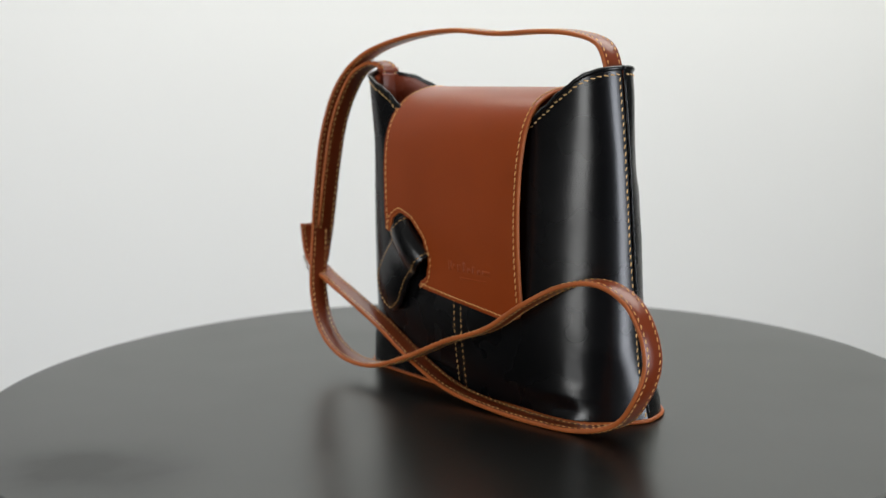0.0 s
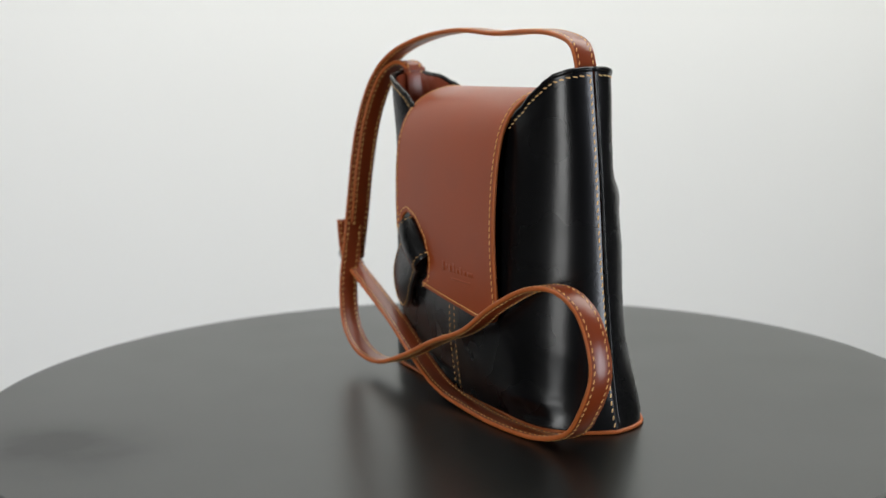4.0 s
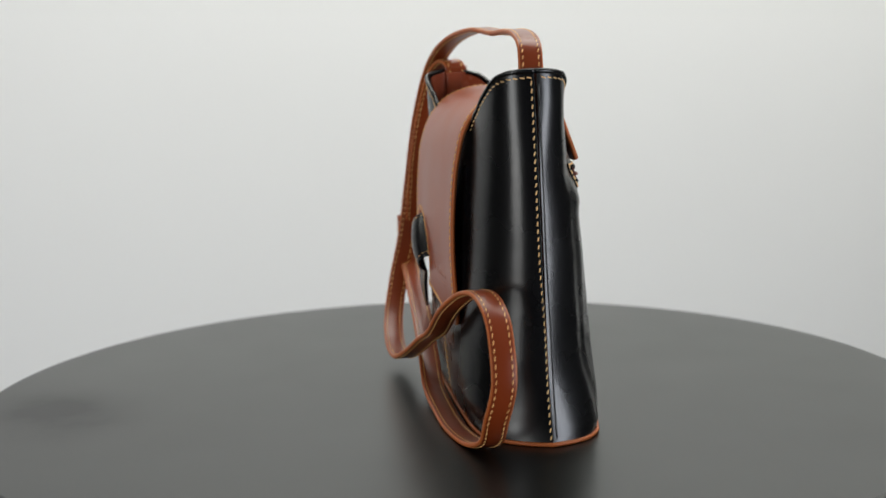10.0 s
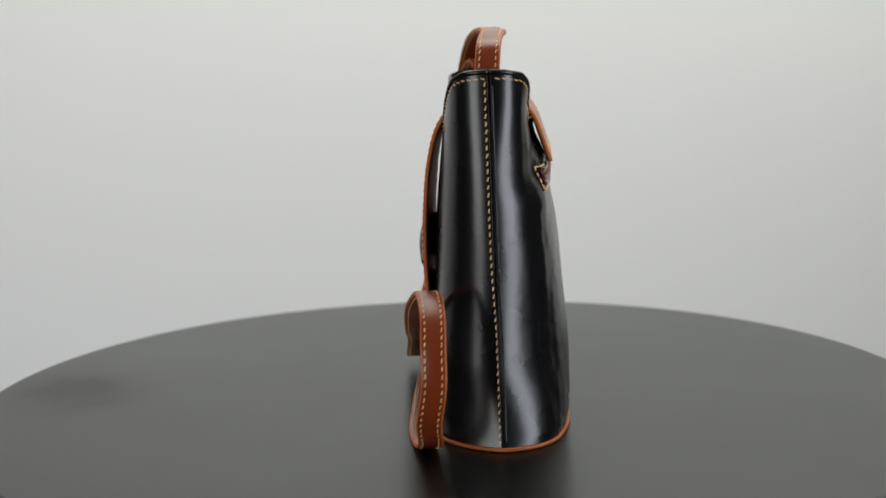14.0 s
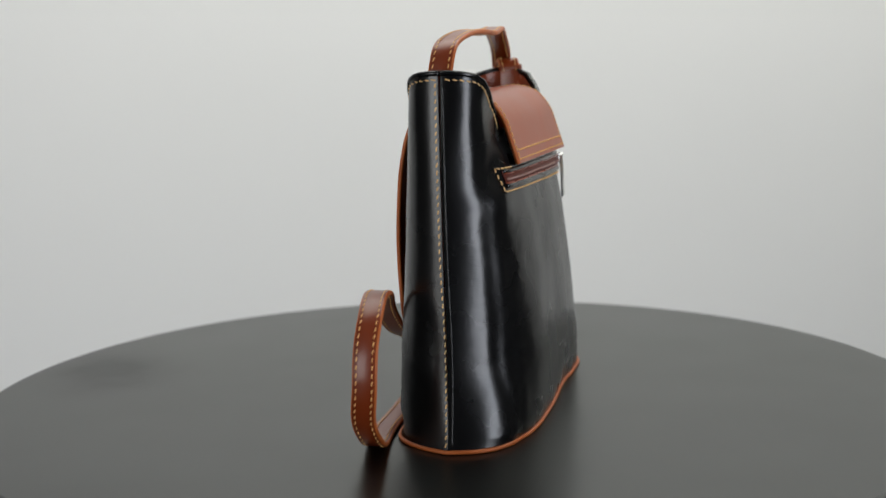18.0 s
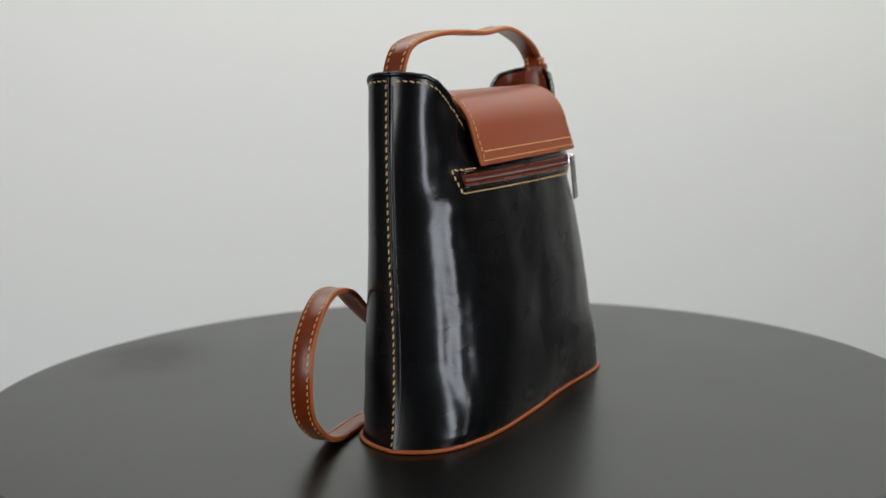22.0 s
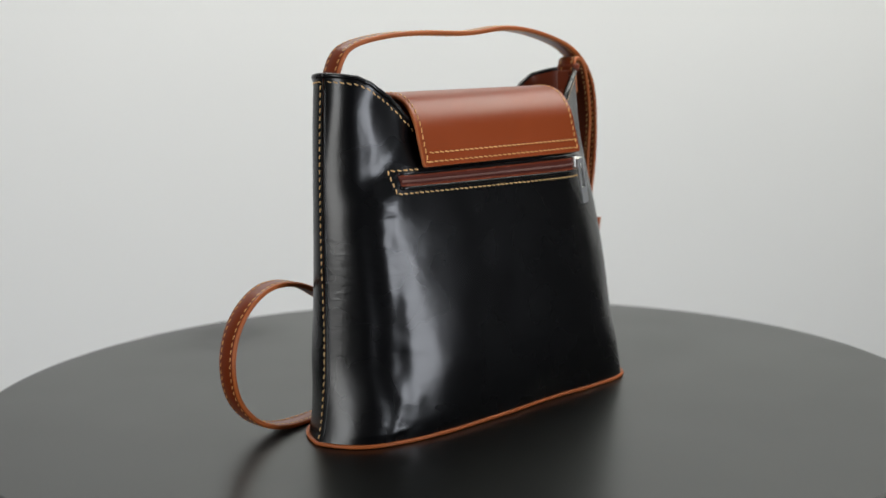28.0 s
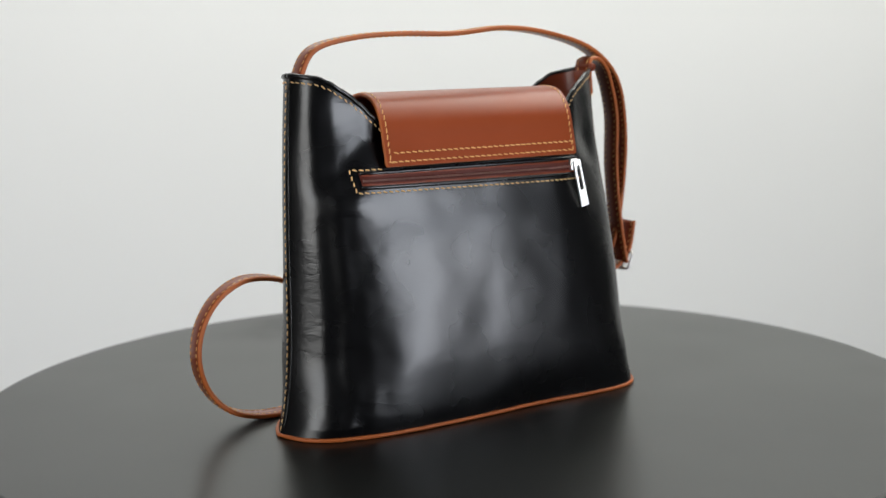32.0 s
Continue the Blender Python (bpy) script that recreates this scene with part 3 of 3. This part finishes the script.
    roll = glide([(-0.010, 0.006, 0), (-0.0112, -0.003, 0), (-0.0085, -0.0105, 0), (0.0, -0.0135, 0), (0.0085, -0.0105, 0), (0.014, -0.0065, 0), (0.024, -0.0045, 0), (0.040, -0.0040, 0), (0.058, -0.0025, 0), (0.080, 0.003, 0)])
    roll = even(roll, 0.001)

    def tab_place(u, v):
        s = min(len(roll) - 1.001, max(0.0, v / 0.001))
        i = int(s)
        p = roll[i].lerp(roll[i + 1], s - i)
        return mid + a * u + d * p.x + Vector((0, p.y + 0.12 * u * u / 0.02, 0))

    ring = rounded([(-0.0215, 0.0, 0.002), (0.0215, 0.0, 0.002), (0.0215, 0.034, 0.008), (0.0155, 0.049, 0.014), (0.0165, 0.063, 0.016), (0.0205, 0.080, 0.016), (0.0165, 0.099, 0.010), (0.003, 0.1045, 0.014), (-0.012, 0.0975, 0.014), (-0.0200, 0.086, 0.016), (-0.0235, 0.067, 0.018), (-0.0235, 0.048, 0.014), (-0.0215, 0.032, 0.010)], 0.0015)
    for _ in range(14):
        ring = [(ring[i - 1] + 2 * p + ring[(i + 1) % len(ring)]) / 4 for i, p in enumerate(ring)]
    tab = part("closure_tab", sheet(ring, tab_place, 0.0028, 0.003), [BLACK, BLACK], bag, "glossy black leather closure tab")
    turn2 = 1.0 if slope(tab_place, 0.0, 0.06).y < 0 else -1.0
    loop = []
    for i, p in enumerate(ring):
        q = ring[(i + 2) % len(ring)] - ring[i - 2]
        w = Vector((-q.y, q.x)).normalized() * 0.0028
        loop.append(p + w if inside(p + w, ring) else p - w)
    loop = [p for p in loop if p.y > 0.012] 
    bm = bmesh.new()
    stitches(bm, [tab_place(p.x, p.y) + slope(tab_place, p.x, p.y) * turn2 * 0.0015 for p in loop], [slope(tab_place, p.x, p.y) * turn2 for p in loop], pitch=0.0044, length=0.0029, radius=0.00034)
    part("tab_stitching", bm, THREAD, tab, "ochre thread stitching")

    # magnetic snap between flap and body
    bm = bmesh.new()
    bmesh.ops.create_cone(bm, cap_ends=True, segments=24, radius1=0.0065, radius2=0.0055, depth=0.006, matrix=Matrix.Translation((0.02, -0.0525, 0.098)) @ Matrix.Rotation(radians(90), 4, "X"))
    part("snap", bm, NICKEL, bag, "round nickel magnetic snap")

    # zipped pocket in the back
    def back_place(off):
        return lambda u, v: skin(u, v, 1, off)

    frame_ring = rounded([(-0.0915, 0.1705, 0.002), (0.109, 0.1730, 0.002), (0.112, 0.1912, 0.002), (-0.0895, 0.1915, 0.002)], 0.003)
    pocket = part("zip_pocket", sheet(frame_ring, back_place(0.0003), 0.0007, 0.006, 0), BLACK, bag, "zipped pocket with a black leather frame")
    tape_ring = rounded([(-0.087, 0.1745, 0.001), (0.104, 0.1768, 0.001), (0.1055, 0.1885, 0.001), (-0.085, 0.1890, 0.001)], 0.003)
    part("zip_tape", sheet(tape_ring, back_place(0.0012), 0.0006, 0.005, 0), TAPE, pocket, "brown zip tape")
    for z in (0.1757, 0.1878):
        bm = tube(bmesh.new(), [skin(-0.087 + 0.192 * i / 50, z + 0.0021 * (i / 50) * (1 if z < 0.18 else 0.0) + 0.0003 * noise.noise((i * 0.7, z * 90, 0)), 1, 0.0010) for i in range(51)], 0.0017)
        part("pocket_lip", bm, BLACK, pocket, "turned black leather lip")
    bm = tube(bmesh.new(), [skin(-0.085 + 0.189 * i / 50, 0.1812 + 0.0014 * i / 50, 1, 0.0008) for i in range(51)], 0.0017)
    part("zip_coil_tape", bm, TAPE, pocket)
    for z in (0.1778, 0.1858):
        bm = tube(bmesh.new(), [skin(-0.086 + 0.190 * i / 50, z + 0.0017 * i / 50 * (1 if z < 0.18 else 0.4) + 0.0003 * noise.noise((i * 0.4, z * 70, 3)), 1, 0.0011) for i in range(51)], 0.0010)
        part("zip_fold", bm, LINING, pocket)
    bm = bmesh.new()
    line = [skin(-0.083 + 0.187 * i / 90, 0.1815 + 0.0012 * i / 90, 1, 0.0028) for i in range(91)]
    norm = [Vector((0, 1, 0))] * 91
    stitches(bm, line, norm, pitch=0.0015, length=0.0008, radius=0.0009, slant=0.0)
    part("zip_teeth", bm, TEETH, pocket, "dark brown zip teeth")
    bm = bmesh.new()
    seam = [(u, v) for u, v in ([(-0.090 + 0.1985 * i / 60, 0.1718 + 0.0024 * i / 60) for i in range(61)] + [(0.1088 + 0.0022 * i / 8, 0.1745 + 0.0154 * i / 8) for i in range(1, 9)] + [(0.1105 - 0.022 * i / 8, 0.1901) for i in range(1, 9)])]
    stitches(bm, *skin_line(1, seam), pitch=0.0047, length=0.0034, radius=0.0006)
    for v in bm.verts:
        v.co.y += 0.001
    part("pocket_stitching", bm, THREAD_PALE, pocket, "ochre thread stitching")
    sl = skin(-0.0815, 0.1832, 1, 0.0035)
    bm = box(bmesh.new(), (sl.x - 0.0034, sl.y - 0.0022, sl.z - 0.005), (sl.x + 0.004, sl.y + 0.0022, sl.z + 0.004), 0.001)
    slider = part("zip_slider", bm, NICKEL, pocket, "nickel zip slider")
    bm = bmesh.new()
    tilt = Matrix.Translation((sl.x - 0.001, sl.y + 0.003, sl.z)) @ Matrix.Rotation(radians(14), 4, "Y") @ Matrix.Rotation(radians(-1), 4, "X")
    for lo, hi in (((-0.0042, -0.0008, -0.034), (0.0042, 0.0008, -0.021)), ((-0.0042, -0.0008, -0.021), (-0.0021, 0.0008, -0.001)), ((0.0021, -0.0008, -0.021), (0.0042, 0.0008, -0.001)), ((-0.0042, -0.0008, -0.001), (0.0042, 0.0008, 0.003))):
        box(bm, (lo[0] * 0.8, lo[1], lo[2]), (hi[0] * 0.8, hi[1], hi[2]))
    bmesh.ops.remove_doubles(bm, verts=bm.verts, dist=0.00005)
    bm.transform(tilt)
    part("zip_pull", bm, NICKEL, slider, "long nickel zip pull with a slot", smooth=False)

    build_strap(bag)
    return bag


def ribbon(line, wide, thick, across):
    """A flat strap swept along a line; across: the direction of its width at each point."""
    bm = bmesh.new()
    h, t, r = wide / 2, thick / 2, thick * 0.3
    section = [(-h, -t + r), (-h + r * 0.4, -t + r * 0.3), (-h + r, -t), (h - r, -t), (h - r * 0.4, -t + r * 0.3), (h, -t + r), (h, t - r), (h - r * 0.4, t - r * 0.3), (h - r, t), (-h + r, t), (-h + r * 0.4, t - r * 0.3), (-h, t - r)]
    rings, frames = [], []
    for i, p in enumerate(line):
        d = (line[min(len(line) - 1, i + 1)] - line[max(0, i - 1)]).normalized()
        w = across(i / (len(line) - 1), p)
        w = (w - d * w.dot(d)).normalized()
        n = d.cross(w)
        rings.append([bm.verts.new(p + w * a + n * b) for a, b in section])
        frames.append((w, n))
    count = len(section)
    for r0, r1 in zip(rings, rings[1:]):
        for j in range(count):
            f = bm.faces.new((r0[j], r0[(j + 1) % count], r1[(j + 1) % count], r1[j]))
            f.material_index = 0 if j in (2, 8) else 1
    bm.faces.new(rings[0]), bm.faces.new(rings[-1])
    return bm, frames


def strap_seams(line, frames, wide, thick, strap):
    bm, pits = bmesh.new(), bmesh.new()
    for s in (-1, 1):
        for face in (-1, 1):
            stitches(bm, [p + w * s * (wide / 2 - 0.0030) + n * face * thick / 2 for p, (w, n) in zip(line, frames)], [n * face for w, n in frames], pitch=0.0052, length=0.0036, radius=0.00044, holes=pits)
    part("strap_stitching", bm, THREAD, strap, "ochre thread stitching")
    tagged(part("needle_hole", pits, PIT, strap, "dark needle holes between the stitches"), kind="stuff")


def build_strap(bag):
    wide, thick = 0.0170, 0.0034
    arch = [(0.1335, -0.0066, 0.246), (0.1328, -0.0066, 0.258), (0.1215, -0.0056, 0.2750), (0.0901, -0.0043, 0.2828), (0.0517, -0.0037, 0.2851), (0.0052, -0.0055, 0.2848), (-0.0464, -0.0127, 0.2888), (-0.0983, -0.0229, 0.2838), (-0.1459, -0.031, 0.2704)]
    hang = [(-0.1770, -0.0379, 0.2447), (-0.1919, -0.046, 0.2022), (-0.195, -0.0528, 0.1533), (-0.1913, -0.0603, 0.1051), (-0.1785, -0.071, 0.0637), (-0.1529, -0.079, 0.0331), (-0.1173, -0.0814, 0.0163), (-0.0755, -0.0794, 0.0145)]
    loop = [(-0.0314, -0.0749, 0.0282), (0.0147, -0.0690, 0.0481), (0.0616, -0.0660, 0.0645), (0.0998, -0.0620, 0.0873), (0.133, -0.0530, 0.1046), (0.1637, -0.0470, 0.1091), (0.1872, -0.0430, 0.0991), (0.2015, -0.0420, 0.0797), (0.2059, -0.0420, 0.0557), (0.1978, -0.0461, 0.0310), (0.1802, -0.0470, 0.0125)]
    back = [(0.1516, -0.0530, 0.0034), (0.1114, -0.0600, 0.0021), (0.0627, -0.0625, 0.0032), (0.0099, -0.0637, 0.0084), (-0.0423, -0.0609, 0.0225), (-0.0939, -0.0595, 0.0442), (-0.147, -0.0590, 0.0632), (-0.190, -0.0590, 0.0790), (-0.2065, -0.0590, 0.0930), (-0.2125, -0.0587, 0.1200)]
    line = even(glide(arch + hang + loop + back), 0.003)

    def across(f, p):
        return Vector((0, 1, 0))

    bm, frames = ribbon(line, wide, thick, across)
    strap = part("shoulder_strap", bm, [STRAP, EDGE], bag, "long tan leather shoulder strap looped on the table")
    strap_seams(line, frames, wide, thick, strap)

    short = [(-0.1325, -0.018, 0.235), (-0.1320, -0.019, 0.254), (-0.1355, -0.022, 0.2620), (-0.1480, -0.027, 0.2625), (-0.1640, -0.034, 0.2500), (-0.1790, -0.042, 0.2150), (-0.1845, -0.0490, 0.1700), (-0.1920, -0.0525, 0.1215), (-0.2010, -0.0550, 0.0830)]
    line = even(glide(short), 0.003)
    bm, frames = ribbon(line, wide, thick, across)
    lower = part("buckle_strap", bm, [STRAP, EDGE], bag, "short tan leather strap ending in the buckle")
    strap_seams(line, frames, wide, thick, lower)
    # keeper where the short strap leaves the bag
    bm = tube(bmesh.new(), [Vector((-0.1335, -0.029 + 0.019 * i / 6, 0.2565)) for i in range(7)], 0.0034, 12)
    part("strap_keeper", bm, STRAP, lower, "rolled tan leather keeper")
    bm = box(bmesh.new(), (-0.1312, -0.028, 0.224), (-0.1288, -0.011, 0.2540), 0.0011)
    part("anchor_tab", bm, LINING, lower, "reddish brown leather anchor tab inside the bag")

    # buckle
    c = Matrix.Translation((-0.2035, -0.0575, 0.0835)) @ Matrix.Rotation(radians(-24), 4, "Y")
    ring = [c @ Vector((0.0, y, z)) for y, z in ((-0.0105, -0.005), (-0.0088, -0.0065), (0.0088, -0.0065), (0.0105, -0.005), (0.0105, 0.008), (0.0088, 0.0095), (-0.0088, 0.0095), (-0.0105, 0.008))]
    bm = tube(bmesh.new(), ring, 0.0012, 8, True)
    buckle = part("buckle", bm, NICKEL, bag, "small nickel frame buckle")
    bm = tube(bmesh.new(), [c @ Vector((-0.001, 0, -0.0065)), c @ Vector((-0.0035, 0, 0.0)), c @ Vector((-0.003, 0, 0.0115))], 0.0011)
    part("prong", bm, NICKEL, buckle, "nickel buckle prong")


BAG = build_bag()


# ---- what moves: table and bag turn together ----
def turn_at(t):
    return 52.341 + 2.96302 * t + 0.0027464 * (t - 16) ** 2


def motions():
    rows_bag, rows_table = [], []
    for i in range(33):
        t = float(i)
        spin = pose(0, 0, 0, 0, 0, -turn_at(t))
        rows_table.append((t, spin))
        rows_bag.append((t, spin @ pose(0.015, 0.043, TOP)))
    walk(TABLE_THING, rows_table)
    walk(BAG, rows_bag)


motions()
